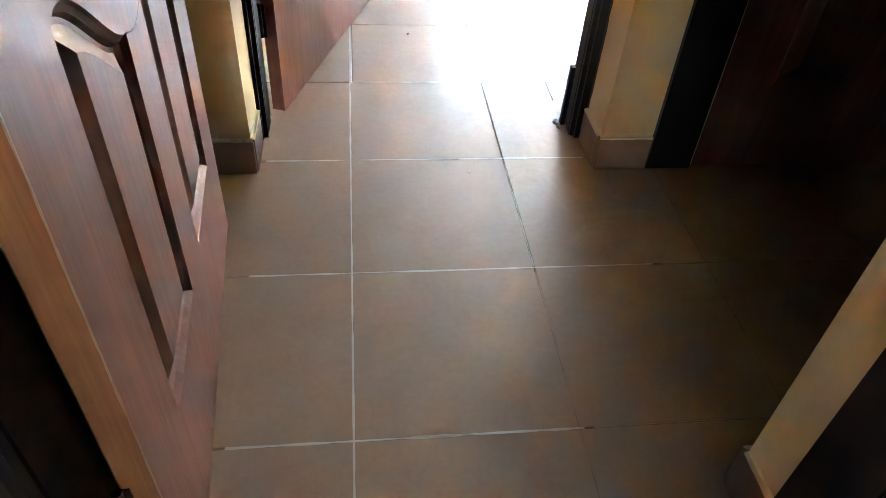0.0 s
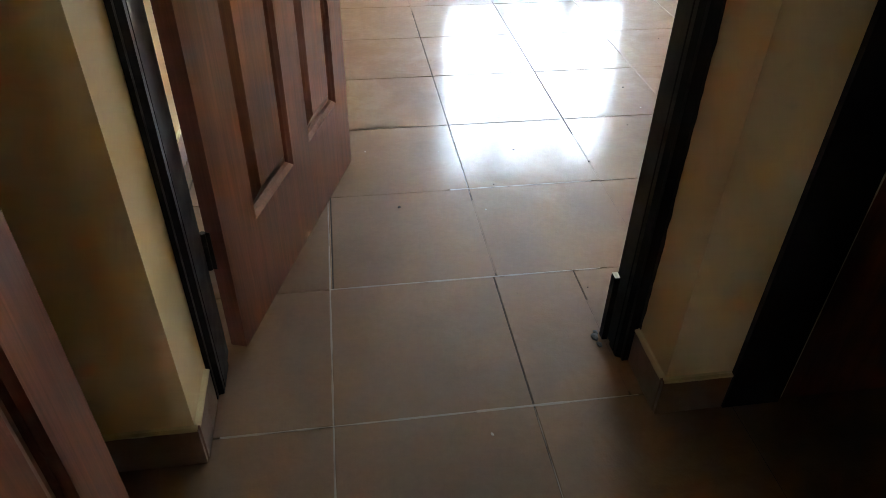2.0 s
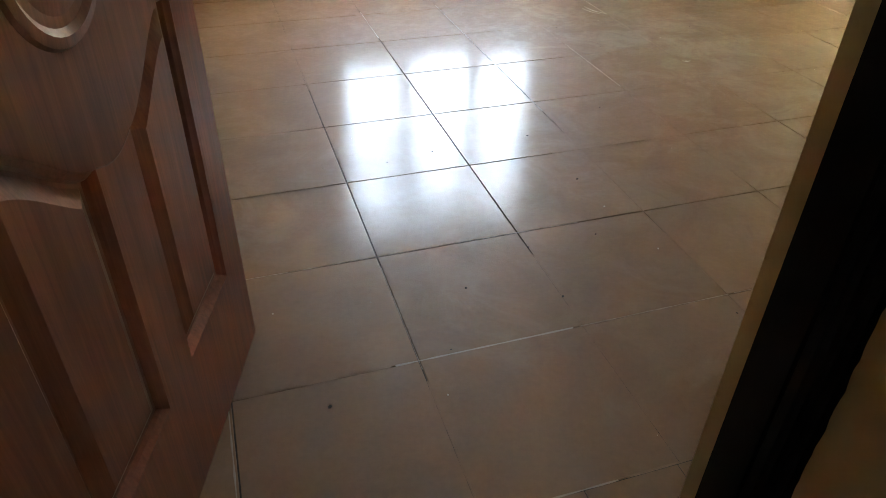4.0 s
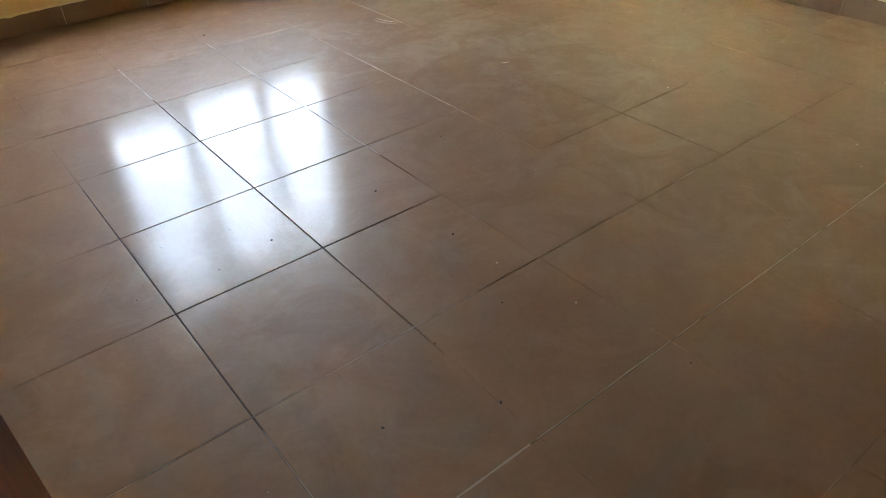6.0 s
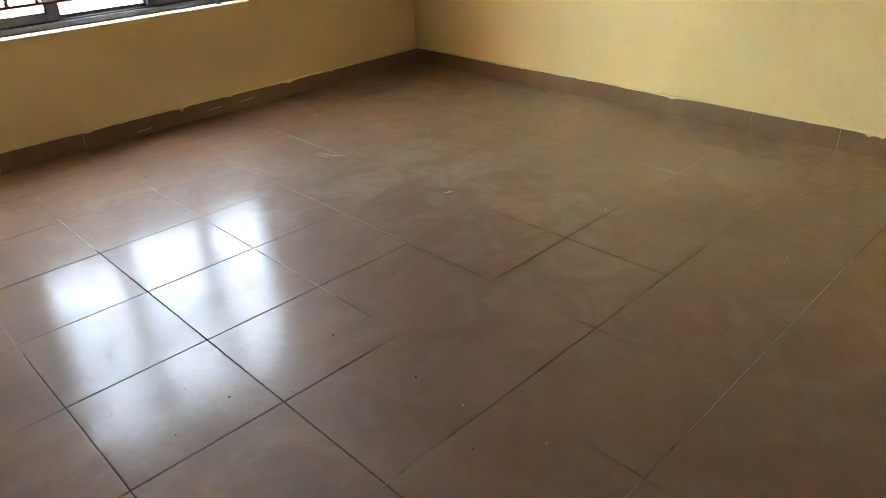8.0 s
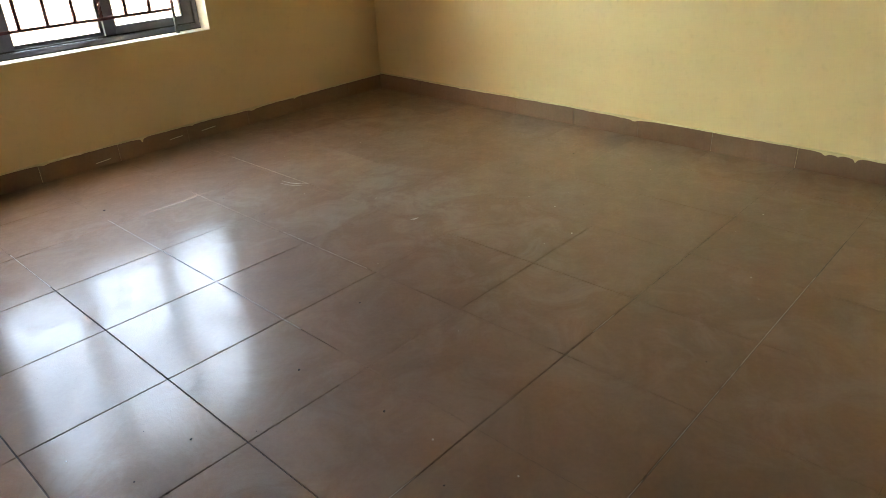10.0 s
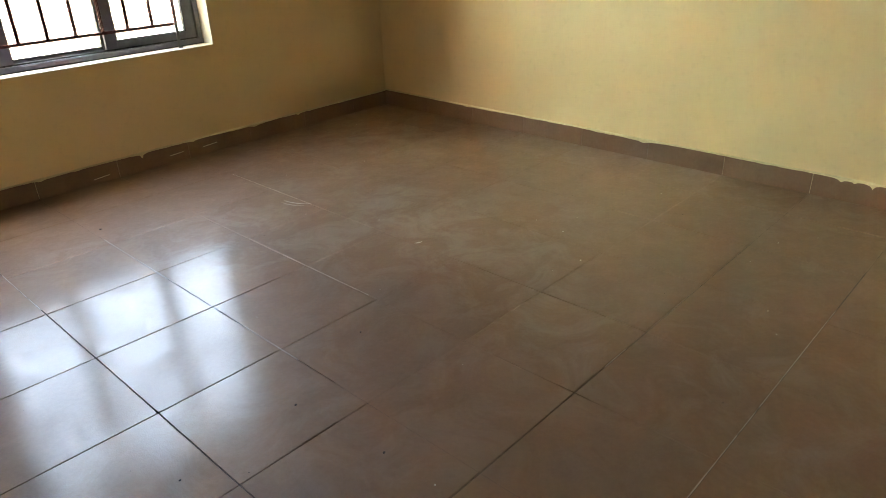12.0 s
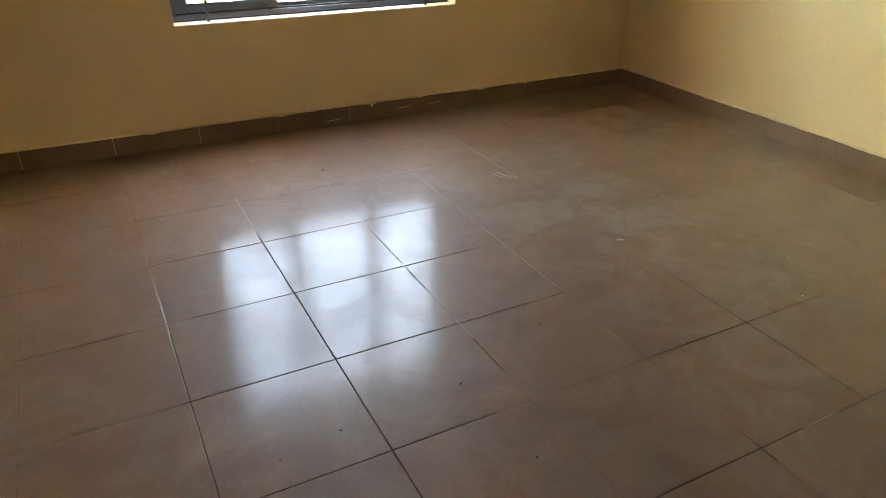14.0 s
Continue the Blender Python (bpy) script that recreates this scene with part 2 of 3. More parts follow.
def wall_along_x(name, x0, x1, y0, y1, openings, label):
    """A wall with openings (a, b, low, high) cut through it."""
    bm = bmesh.new()
    x = x0
    for a, b, low, high in sorted(openings):
        add_box(bm, x, a, y0, y1, 0, H)
        if low > 0:
            add_box(bm, a, b, y0, y1, 0, low)
        add_box(bm, a, b, y0, y1, high, H)
        x = b
    add_box(bm, x, x1, y0, y1, 0, H)
    bmesh.ops.remove_doubles(bm, verts=bm.verts, dist=0.0004)
    return setting(name, bm, YELLOW, label)


wall_along_x("wall_north", X0 - 0.2, X1 + 0.2, YW, YW + 0.2, [(WX0, WX1, WZ0, WZ1)], "cream yellow painted wall with a wide window")
wall_along_x("wall_door", X0, X1, YC, YD, [(DL, DR, 0, DH), (SX0, SX1, 0, DH)], "thick cream yellow wall with two doorways")
wall_along_x("wall_near", BX0 - 0.2, CX + 0.2, YB, YN, [(NL, NR, 0, DH)], "cream yellow corridor wall with a doorway")
setting("wall_west", box(X0 - 0.2, X0, YN, YW, 0, H), YELLOW, "cream yellow painted side wall")
setting("wall_east", box(X1, X1 + 0.2, YN, YW, 0, H), YELLOW, "pale yellow painted wall lit by the window")
wall_along_x("wall_back", BX0 - 0.2, BX1 + 0.2, BY - 0.2, BY, [(-0.68, -0.40, 1.43, 1.70)], "cream yellow back wall with a small window opening")
setting("wall_back_west", box(BX0 - 0.2, BX0, BY, YB, 0, H), YELLOW, "cream yellow painted side wall")
setting("wall_back_east", box(BX1, BX1 + 0.2, BY, YB, 0, H), YELLOW, "cream yellow painted side wall")
# unseen ceiling, its colour kept dark to cut the bounced light
setting("ceiling", box(BX0 - 0.2, CX + 0.2, BY - 0.2, YW + 0.2, H, H + 0.15), DARKCEILING, "plain unseen ceiling, kept dark to bounce less light")
floor = setting("floor", box(BX0 - 0.2, CX + 0.2, BY - 0.2, YW + 0.2, -0.15, -0.0048), GROUT, "grey-brown square ceramic floor tiles")

# ---- outside ----
ground = bmesh.new()
bmesh.ops.create_grid(ground, x_segments=2, y_segments=2, size=300)
bmesh.ops.translate(ground, vec=(0, 0, -0.30), verts=ground.verts)
setting("ground", ground, EARTH, "pale dry bare earth of the yard")
setting("plinth", box(X0 - 0.3, X1 + 0.3, YW + 0.2, YW + 1.1, -0.32, -0.2), CEMENT, "grey cement apron along the house wall", "apron")


def boundary_wall(x0, x1, y, courses):
    """A wall of cement blocks in stretcher bond, with a coping."""
    thing = tagged(new("boundary_wall"), "sunlit cement block boundary wall behind the window", "wall", kind="structure")
    part("core", box(x0, x1, y + 0.02, y + 0.13, -0.3, -0.3 + courses * 0.2), CEMENT, thing)
    part("coping", box(x0 - 0.03, x1 + 0.03, y - 0.04, y + 0.2, -0.3 + courses * 0.2, -0.22 + courses * 0.2, bevel=0.012), CEMENT, thing)
    proto = None
    for row in range(courses):
        x = x0 + (0.2 if row % 2 else 0.0)
        while x + 0.39 < x1:
            if proto is None:
                proto = part("block", box(0, 0.388, 0, 0.15, 0, 0.188, bevel=0.006), BLOCK, thing)
                ob = proto
            else:
                ob = new("block", proto.data)
                ob.parent = thing
            ob.location = (x + random.uniform(-0.003, 0.003), y + random.uniform(-0.004, 0.004), -0.297 + row * 0.2)
            x += 0.4
    return thing


boundary_wall(-2.0, 9.2, 8.6, 9)
# unseen overhang, added to cut the high sky light through the window
setting("eaves", box(X0 - 0.9, X1 + 0.9, YW + 0.2, YW + 0.55, 2.86, 2.98), CEMENT, "unseen soffit added over the window to cut high sky light")
# unseen house added west to keep low sky light off the east wall corner
house = tagged(new("unseen_house"), "unseen dull brown house added to block low western sky", "house", kind="structure")
part("wall", box(-9.0, -1.6, 2.9, 4.35, -0.3, 6.2), EARTHWALL, house, "dull brown cement wall")
part("roof", box(-9.4, -1.3, 2.6, 4.45, 6.2, 6.35, bevel=0.02), EARTH, house)
# unseen sunlit house added to bounce pale green light onto the east wall
white = tagged(new("unseen_house"), "unseen sunlit pale green house added to bounce light indoors", "house", kind="structure")
part("wall", box(-16.0, -5.0, 6.4, 20.0, -0.3, 10.5), OUTWALL, white, "sunlit pale green plaster wall")
part("roof", box(-16.4, -4.7, 6.1, 20.4, 10.5, 10.7, bevel=0.02), EARTH, white)


def weed(x, y, size):
    """A tuft of narrow bent leaves."""
    bm = bmesh.new()
    for _ in range(26):
        a = random.uniform(0, 2 * math.pi)
        reach, high, w = size * random.uniform(0.3, 0.9), size * random.uniform(0.5, 1.3), size * 0.05
        d, s = Vector((math.cos(a), math.sin(a), 0)), Vector((-math.sin(a), math.cos(a), 0))
        rows = []
        for k in range(5):
            f = k / 4
            p = d * reach * f * f + Vector((0, 0, high * (f - 0.35 * f * f)))
            ww = w * (1 - f) + 0.001
            rows.append((bm.verts.new(p + s * ww), bm.verts.new(p + Vector((0, 0, -ww * 0.4))), bm.verts.new(p - s * ww)))
        for r, q in zip(rows, rows[1:]):
            bm.faces.new((r[0], r[1], q[1], q[0]))
            bm.faces.new((r[1], r[2], q[2], q[1]))
    ob = tagged(link("weed", bm, LEAF), "tuft of green weeds on the dry earth", "plant", "weeds along the boundary wall")
    ob.location = (x, y, -0.30)
    return ob


for k in range(9):
    weed(-1.2 + k * 1.05 + random.uniform(-0.3, 0.3), 8.3 + random.uniform(-0.5, 0.15), random.uniform(0.18, 0.38))


# unseen house added to keep the sun out of the back opening
other = tagged(new("unseen_house"), "unseen tall rendered house added to keep sun off the back room", "house", kind="structure")
part("wall", box(4.2, 10.0, -16.0, -3.2, -0.3, 8.2), CEMENT, other)
part("roof", box(3.9, 10.3, -16.3, -2.9, 8.2, 8.35, bevel=0.02), EARTH, other)


# ---- window ----
def window_unit():
    win = tagged(new("window_1"), "three-panel grey aluminium sliding window in a plastered opening", "window", kind="structure")
    f0, f1 = YW + 0.105, YW + 0.185
    a, b, c, d = WX0 + 0.004, WX1 - 0.004, WZ0 + 0.006, WZ1 - 0.004
    fr = bmesh.new()
    add_box(fr, a, b, f0, f1, c, c + 0.022, 0.002)
    add_box(fr, a, b, f0 + 0.006, f0 + 0.011, c + 0.022, c + 0.030, 0.001)
    add_box(fr, a, b, f0 + 0.045, f0 + 0.051, c + 0.022, c + 0.045, 0.001)
    add_box(fr, a, b, f0, f1, d - 0.04, d, 0.002)
    for x0, x1 in ((a, a + 0.03), (b - 0.03, b)):
        add_box(fr, x0, x1, f0, f1, c + 0.022, d - 0.04, 0.002)
    part("window_frame", fr, ALU, win)
    rev = bmesh.new()
    add_box(rev, WX0, WX1, YW + 0.0005, f0 - 0.007, WZ0 - 0.001, WZ0 + 0.003)
    add_box(rev, WX0 - 0.001, WX0 + 0.003, YW + 0.0005, f0, WZ0 + 0.003, WZ1)
    add_box(rev, WX1 - 0.003, WX1 + 0.001, YW + 0.0005, f0, WZ0 + 0.003, WZ1)
    add_box(rev, WX0, WX1, YW + 0.0005, f0, WZ1 - 0.003, WZ1 + 0.001)
    part("reveal", rev, WHITEPAINT, win, "white painted plaster reveal and sill")
    lip = bmesh.new()
    add_box(lip, a, b, f0 - 0.006, f0 - 0.001, c + 0.002, c + 0.030, 0.001)
    part("bottom_track", lip, ALU, win, "grey aluminium sliding track")
    # thin dark strip along the foot of the frame
    seal = bmesh.new()
    add_box(seal, a + 0.002, b - 0.002, f0 - 0.0085, f0 - 0.006, c - 0.002, c + 0.003)
    part("dark_strip", seal, GASKET, win, "thin dark strip under the frame")
    # black strip put in for the shade of the gap under the sashes
    brush = bmesh.new()
    add_box(brush, a + 0.03, b - 0.03, f0 + 0.019, f0 + 0.044, c + 0.0225, c + 0.037)
    part("gap_shade", brush, GASKET, win, "black strip standing in for the shaded gap under the sashes")
    third = (b - a - 0.06) / 3
    for k in range(3):
        y = f0 + (0.052 if k == 1 else 0.02)
        x0, x1 = a + 0.03 + k * third - (0.022 if k else 0), a + 0.03 + (k + 1) * third + (0.022 if k < 2 else 0)
        sash = bmesh.new()
        z0, z1, w, t = c + (0.024 if k == 1 else 0.036), d - 0.03, (0.05 if k == 1 else 0.064), 0.026
        rail = 0.026 if k == 1 else 0.042
        add_box(sash, x0, x0 + w, y, y + t, z0, z1, 0.002)
        add_box(sash, x1 - w, x1, y, y + t, z0, z1, 0.002)
        add_box(sash, x0 + w, x1 - w, y, y + t, z0, z0 + rail, 0.002)
        add_box(sash, x0 + w, x1 - w, y, y + t, z1 - 0.05, z1, 0.002)
        s = part("sash", sash, ALU, win)
        g = bmesh.new()
        for q in ((x0 + w, x0 + w + 0.006, z0 + rail, z1 - 0.05), (x1 - w - 0.006, x1 - w, z0 + rail, z1 - 0.05),
                  (x0 + w, x1 - w, z0 + rail, z0 + rail + 0.005), (x0 + w, x1 - w, z1 - 0.056, z1 - 0.05)):
            add_box(g, q[0], q[1], y - 0.001, y + t + 0.001, q[2], q[3])
        part("gasket", g, GASKET, s)
        pane = part("pane", box(x0 + w - 0.004, x1 - w + 0.004, y + 0.011, y + 0.015, z0 + rail - 0.004, z1 - 0.046), GLASS, s, "clear glass pane")
        pane.visible_shadow = False
    return win


window_unit()


def twisted_bar(bm, x, y, z0, z1, half, turns):
    """A square bar, twisted along its middle."""
    n = max(2, int(turns * 24))
    rings = []
    for k in range(n + 1):
        f = k / n
        a = math.pi / 4 + 2 * math.pi * turns * f
        z = z0 + (z1 - z0) * f
        rings.append([bm.verts.new((x + half * 1.41 * math.cos(a + q * math.pi / 2), y + half * 1.41 * math.sin(a + q * math.pi / 2), z)) for q in range(4)])
    for r, s in zip(rings, rings[1:]):
        for q in range(4):
            bm.faces.new((r[q], r[(q + 1) % 4], s[(q + 1) % 4], s[q]))
    bm.faces.new(rings[0][::-1])
    bm.faces.new(rings[-1])


def window_grille():
    gr = tagged(new("window_grille"), "maroon painted steel burglar bars with twisted uprights across the window", "grille")
    y, x0, x1, z0, z1 = YW + 0.085, 0.603, 1.914, 0.793, 2.13
    for z in (z0, (z0 + z1) / 2, z1):
        part("crossbar", box(x0 - 0.008, x1 + 0.008, y - 0.004, y + 0.010, z - 0.008, z + 0.008, bevel=0.002), OXIDE, gr)
    for k in range(10):
        x = x0 + (x1 - x0) * k / 9
        bm = bmesh.new()
        end = k in (0, 9)
        twisted_bar(bm, x, y - 0.0125, z0 + 0.008, z1 - 0.008, 0.0078, 0.02 if k in (3, 4) else 14)
        part("upright", bm, OXIDE, gr)
        if end:
            foot = bmesh.new()
            add_box(foot, x - 0.008, x + 0.008, y - 0.016, y - 0.004, WZ0 + 0.001, z0 + 0.012, 0.002)
            add_box(foot, x - 0.008, x + 0.008, y - 0.03, y - 0.016, WZ0 + 0.001, WZ0 + 0.012, 0.002)
            part("foot", foot, STEEL, gr, "bare grey steel foot")
    return gr


window_grille()


# ---- doors ----
def top_curve(s):
    """Height of a panel's top, from its outer side (0) to its inner side (1)."""
    f = min(1.0, max(0.0, (s - 0.10) / 0.97))
    return 0.748 + 0.136 * (1 - f * f * (3 - 2 * f)) - 0.010 * max(0.0, 1 - s / 0.10) ** 2


def outline(u0, u1, z0, mirror, inset, flip):
    """A loop round a panel, drawn in by inset; flip turns it over for an upper panel."""
    n = 26
    lo, hi = u0 + inset, u1 - inset
    pts = []
    zb = z0 + inset

    def top(u):
        s = (u - u0) / (u1 - u0)
        return top_curve(1 - s if mirror else s) - inset
    for k in range(n):
        pts.append((lo + (hi - lo) * k / n, zb))
    for k in range(n):
        pts.append((hi, zb + (top(hi) - zb) * k / n))
    for k in range(n):
        u = hi + (lo - hi) * k / n
        pts.append((u, top(u)))
    for k in range(n):
        pts.append((lo, top(lo) + (zb - top(lo)) * k / n))
    if flip:
        pts = [(u, flip - z) for u, z in pts][::-1]
    return pts


def rect_loop(u0, u1, z0, z1):
    n = 26
    pts = [(u0 + (u1 - u0) * k / n, z0) for k in range(n)] + [(u1, z0 + (z1 - z0) * k / n) for k in range(n)]
    return pts + [(u1 + (u0 - u1) * k / n, z1) for k in range(n)] + [(u0, z1 + (z0 - z1) * k / n) for k in range(n)]


def loops(bm, rings, depth_side, fill=True):
    """Bridges loops of (points, depth); depth_side turns the depth into y."""
    made = [[bm.verts.new((u, depth_side(d), z)) for u, z in pts] for pts, d in rings]
    n = len(made[0])
    for a, b in zip(made, made[1:]):
        for k in range(n):
            bm.faces.new((a[k], a[(k + 1) % n], b[(k + 1) % n], b[k]))
    if fill:
        bm.faces.new(made[-1])


def panel_door(name, label, width, height, thick, wood, m, edge, kind=""):
    """A panelled door leaf, hinged at u = 0, thickness along +y, with four raised panels and a turned roundel on each face."""
    thing = tagged(new(name), label, "door", kind=kind)
    flip = 2.07
    mid = width / 2
    leaf = bmesh.new()
    fields = []
    for face in (0, 1):
        side = (lambda d: d) if face == 0 else (lambda d: thick - d)
        for left in (True, False):
            a, b = (0.160, 0.420) if left else (0.546, 0.800)
            c0, c1 = (0, mid) if left else (mid, width)
            for low in (True, False):
                f = 0 if low else flip
                z0, z1 = (0, 1.035) if low else (1.035, height)
                ring = rect_loop(c0, c1, z0, z1)
                outs = [outline(a, b, 0.268, not left, q, f) for q in (0.0, 0.004, 0.012, 0.017)]
                if not low:
                    outs = [sorted_loop(p, ring) for p in outs]
                loops(leaf, [(ring, 0.0), (outs[0], 0.0), (outs[1], 0.004), (outs[2], 0.009), (outs[3], 0.0165)], side, fill=False)
                inner = [outline(a, b, 0.268, not left, q, f) for q in (0.017, 0.025, 0.052, 0.056)]
                bm = bmesh.new()
                loops(bm, [(inner[0], 0.0165), (inner[1], 0.0165), (inner[2], 0.004), (inner[3], 0.002)], side)
                bmesh.ops.recalc_face_normals(bm, faces=bm.faces)
                fields.append(bm)
    add = leaf
    # the four narrow sides
    for p in (((0, 0), (0, height)), ((width, 0), (width, height)), ((0, 0), (width, 0)), ((0, height), (width, height))):
        (ua, za), (ub, zb) = p
        q = [add.verts.new((ua, 0, za)), add.verts.new((ub, 0, zb)), add.verts.new((ub, thick, zb)), add.verts.new((ua, thick, za))]
        add.faces.new(q)
    bmesh.ops.remove_doubles(leaf, verts=leaf.verts, dist=0.0006)
    bmesh.ops.recalc_face_normals(leaf, faces=leaf.faces)
    body = part("leaf", leaf, wood, thing, smooth=True)
    body.data.materials.append(edge)
    for poly in body.data.polygons:
        if abs(poly.normal.x) > 0.9 and poly.area > 0.05:
            poly.material_index = 1
    # curved rail and middle post joints; dark strips stand in for groove shade
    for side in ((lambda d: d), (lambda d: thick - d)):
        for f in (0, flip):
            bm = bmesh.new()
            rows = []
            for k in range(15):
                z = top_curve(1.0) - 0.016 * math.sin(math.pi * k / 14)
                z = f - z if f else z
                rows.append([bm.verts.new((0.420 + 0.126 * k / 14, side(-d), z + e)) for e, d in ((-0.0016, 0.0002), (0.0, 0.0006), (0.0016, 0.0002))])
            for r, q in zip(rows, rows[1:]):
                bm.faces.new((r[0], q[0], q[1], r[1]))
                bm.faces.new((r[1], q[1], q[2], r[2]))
            part("joint", bm, DARKWOOD, thing, "dark strip for the joint's shade")
    for bm in fields:
        part("panel", bm, wood, thing, "raised door panel with a curved end", smooth=True)
    for face in (0, 1):
        bm = bmesh.new()
        prof = [(0.128, 0.0), (0.124, 0.006), (0.110, 0.008), (0.100, 0.002), (0.086, 0.002), (0.066, 0.007), (0.054, 0.008), (0.046, 0.002),
                (0.038, 0.002), (0.030, 0.008), (0.015, 0.011), (0.002, 0.012)]
        rings = []
        for r, h in prof:
            y = -h if face == 0 else thick + h
            rings.append([bm.verts.new((mid + r * math.cos(q), y, 1.035 + r * math.sin(q))) for q in (2 * math.pi * k / 40 for k in range(40))])
        for r, s in zip(rings, rings[1:]):
            for k in range(40):
                bm.faces.new((r[k], r[(k + 1) % 40], s[(k + 1) % 40], s[k]))
        bm.faces.new(rings[-1])
        bmesh.ops.recalc_face_normals(bm, faces=bm.faces)
        part("roundel", bm, wood, thing, "turned ring ornament", smooth=True)
    thing.matrix_world = m
    return thing


def sorted_loop(points, ring):
    """Turns a loop so that it starts nearest the ring's start."""
    u, z = ring[0]
    lo = min(range(len(points)), key=lambda k: (points[k][0] - u) ** 2 + (points[k][1] - z) ** 2)
    return points[lo:] + points[:lo]


def hinge(thing, u, z, thick):
    """A butt hinge: a barrel of three knuckles and two thin leaves."""
    bm = bmesh.new()
    for k in range(3):
        tube(bm, [(u - 0.004, thick + 0.005, z - 0.05 + k * 0.034), (u - 0.004, thick + 0.005, z - 0.018 + k * 0.034)], 0.0065, 10)
    add_box(bm, u - 0.002, u + 0.001, thick - 0.010, thick + 0.002, z - 0.05, z + 0.05)
    return part("hinge", bm, BLACK, thing, "black painted butt hinge")


def swing(px, py, tx, ty):
    """Pose of a leaf whose hinge edge stands at p and whose tip is towards t."""
    a = math.degrees(math.atan2(ty - py, tx - px))
    return pose(px, py, 0.008, 0, 0, a)


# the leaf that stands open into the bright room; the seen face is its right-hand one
# its hinge edge takes darker wood: shade there is put into the colour
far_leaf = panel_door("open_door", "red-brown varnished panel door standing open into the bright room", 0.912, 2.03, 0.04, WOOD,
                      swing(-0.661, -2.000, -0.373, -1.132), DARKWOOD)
for z in (0.29, 1.75):
    hinge(far_leaf, 0.0, z, 0.04)
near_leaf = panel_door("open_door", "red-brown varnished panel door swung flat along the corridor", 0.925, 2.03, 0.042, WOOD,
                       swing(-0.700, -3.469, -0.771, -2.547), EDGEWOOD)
for z in (0.29, 1.75):
    hinge(near_leaf, 0.0, z, 0.042)


def worn_edge(thing, length, seed):
    """A ragged line of bare pale wood along the corner of a leaf at its hinge side."""
    bm = bmesh.new()
    rows = []
    for k in range(161):
        z = 0.004 + (length - 0.008) * k / 160
        a = 0.0016 + 0.0014 * noise.noise((z * 23, seed, 0.2)) + 0.0009 * noise.noise((z * 90, seed, 1.2))
        b = 0.0014 + 0.0011 * noise.noise((z * 31, seed, 4.2))
        rows.append([bm.verts.new(v) for v in ((max(a, 0.0003), -0.0003, z), (-0.0003, -0.0003, z), (-0.0003, max(b, 0.0003), z))])
    for r, q in zip(rows, rows[1:]):
        bm.faces.new((r[0], r[1], q[1], q[0]))
        bm.faces.new((r[1], r[2], q[2], q[1]))
    return part("worn_edge", bm, BAREWOOD, thing, "ragged worn edge of bare pale wood")


worn_edge(near_leaf, 2.03, 3.7)


def door_frame(name, label, x0, x1, fronts, backs, widths, stop, room_side):
    """Two jambs and a head with a stepped section; stop: how far the stop stands out; room_side: +1 if the leaf closes at the high-y side."""
    thing = tagged(new(name), label, "door frame", kind="structure")
    for left in (True, False):
        sx = 1 if left else -1
        w, y0, y1 = (widths[0], fronts[0], backs[0]) if left else (widths[1], fronts[1], backs[1])
        ym = y1 - 0.042 if room_side > 0 else y0 + 0.042
        base = x0 if left else x1
        if room_side > 0:
            prof = [(0, y0), (w - 0.012, y0), (w - 0.012, y0 + 0.012), (w, y0 + 0.016), (w, y0 + 0.030), (w - 0.004, y0 + 0.033), (w, y0 + 0.036), (w, ym), (w - stop, ym), (w - stop, y1), (0, y1)]
        else:
            prof = [(0, y0), (w - stop, y0), (w - stop, ym), (w, ym), (w, y1 - 0.036), (w - 0.004, y1 - 0.033), (w, y1 - 0.030), (w, y1 - 0.016), (w - 0.012, y1 - 0.012), (w - 0.012, y1), (0, y1)]
        pts = [(base + sx * p, y) for p, y in prof]
        if not left:
            pts = pts[::-1]
        part("jamb", extruded(pts, 0.0, DH - 0.05), BLACK, thing)
    part("head", box(x0, x1, max(fronts), min(backs), DH - 0.05, DH, bevel=0.003), BLACK, thing)
    return thing


door_frame("door_frame", "black painted wooden door frame with a stepped section", DL + 0.001, DR - 0.001, (-2.152, -2.155), (-2.006, -2.055), (0.022, 0.034), 0.004, 1)
door_frame("door_frame", "black painted wooden door frame at the near doorway", NL + 0.001, NR - 0.001, (-3.600, -3.600), (-3.437, -3.437), (0.045, 0.022), 0.012, 1)
side = door_frame("door_frame", "black painted frame round the closed door", SX0 + 0.001, SX1 - 0.001, (YC - 0.012, YC - 0.012), (YC + 0.09, YC + 0.09), (0.165, 0.165), 0.03, -1)
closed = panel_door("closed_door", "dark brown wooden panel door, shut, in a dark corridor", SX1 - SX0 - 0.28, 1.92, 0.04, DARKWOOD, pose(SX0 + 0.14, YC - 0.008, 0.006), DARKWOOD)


# pale line between the frame and the closed leaf
gap = bmesh.new()
rows = []
for k in range(141):
    z = 0.012 + 1.9 * k / 140
    w = 0.0016 + 0.0014 * noise.noise((z * 9, 6.1, 0)) + 0.0008 * noise.noise((z * 47, 2.1, 0))
    rows.append([gap.verts.new((SX0 + 0.1375 + e * max(w, 0.0002), YC - 0.0128, z)) for e in (-1, 1)])
for r, q in zip(rows, rows[1:]):
    gap.faces.new((r[0], r[1], q[1], q[0]))
part("pale_line", gap, PRIMER, side, "thin broken pale line beside the leaf")


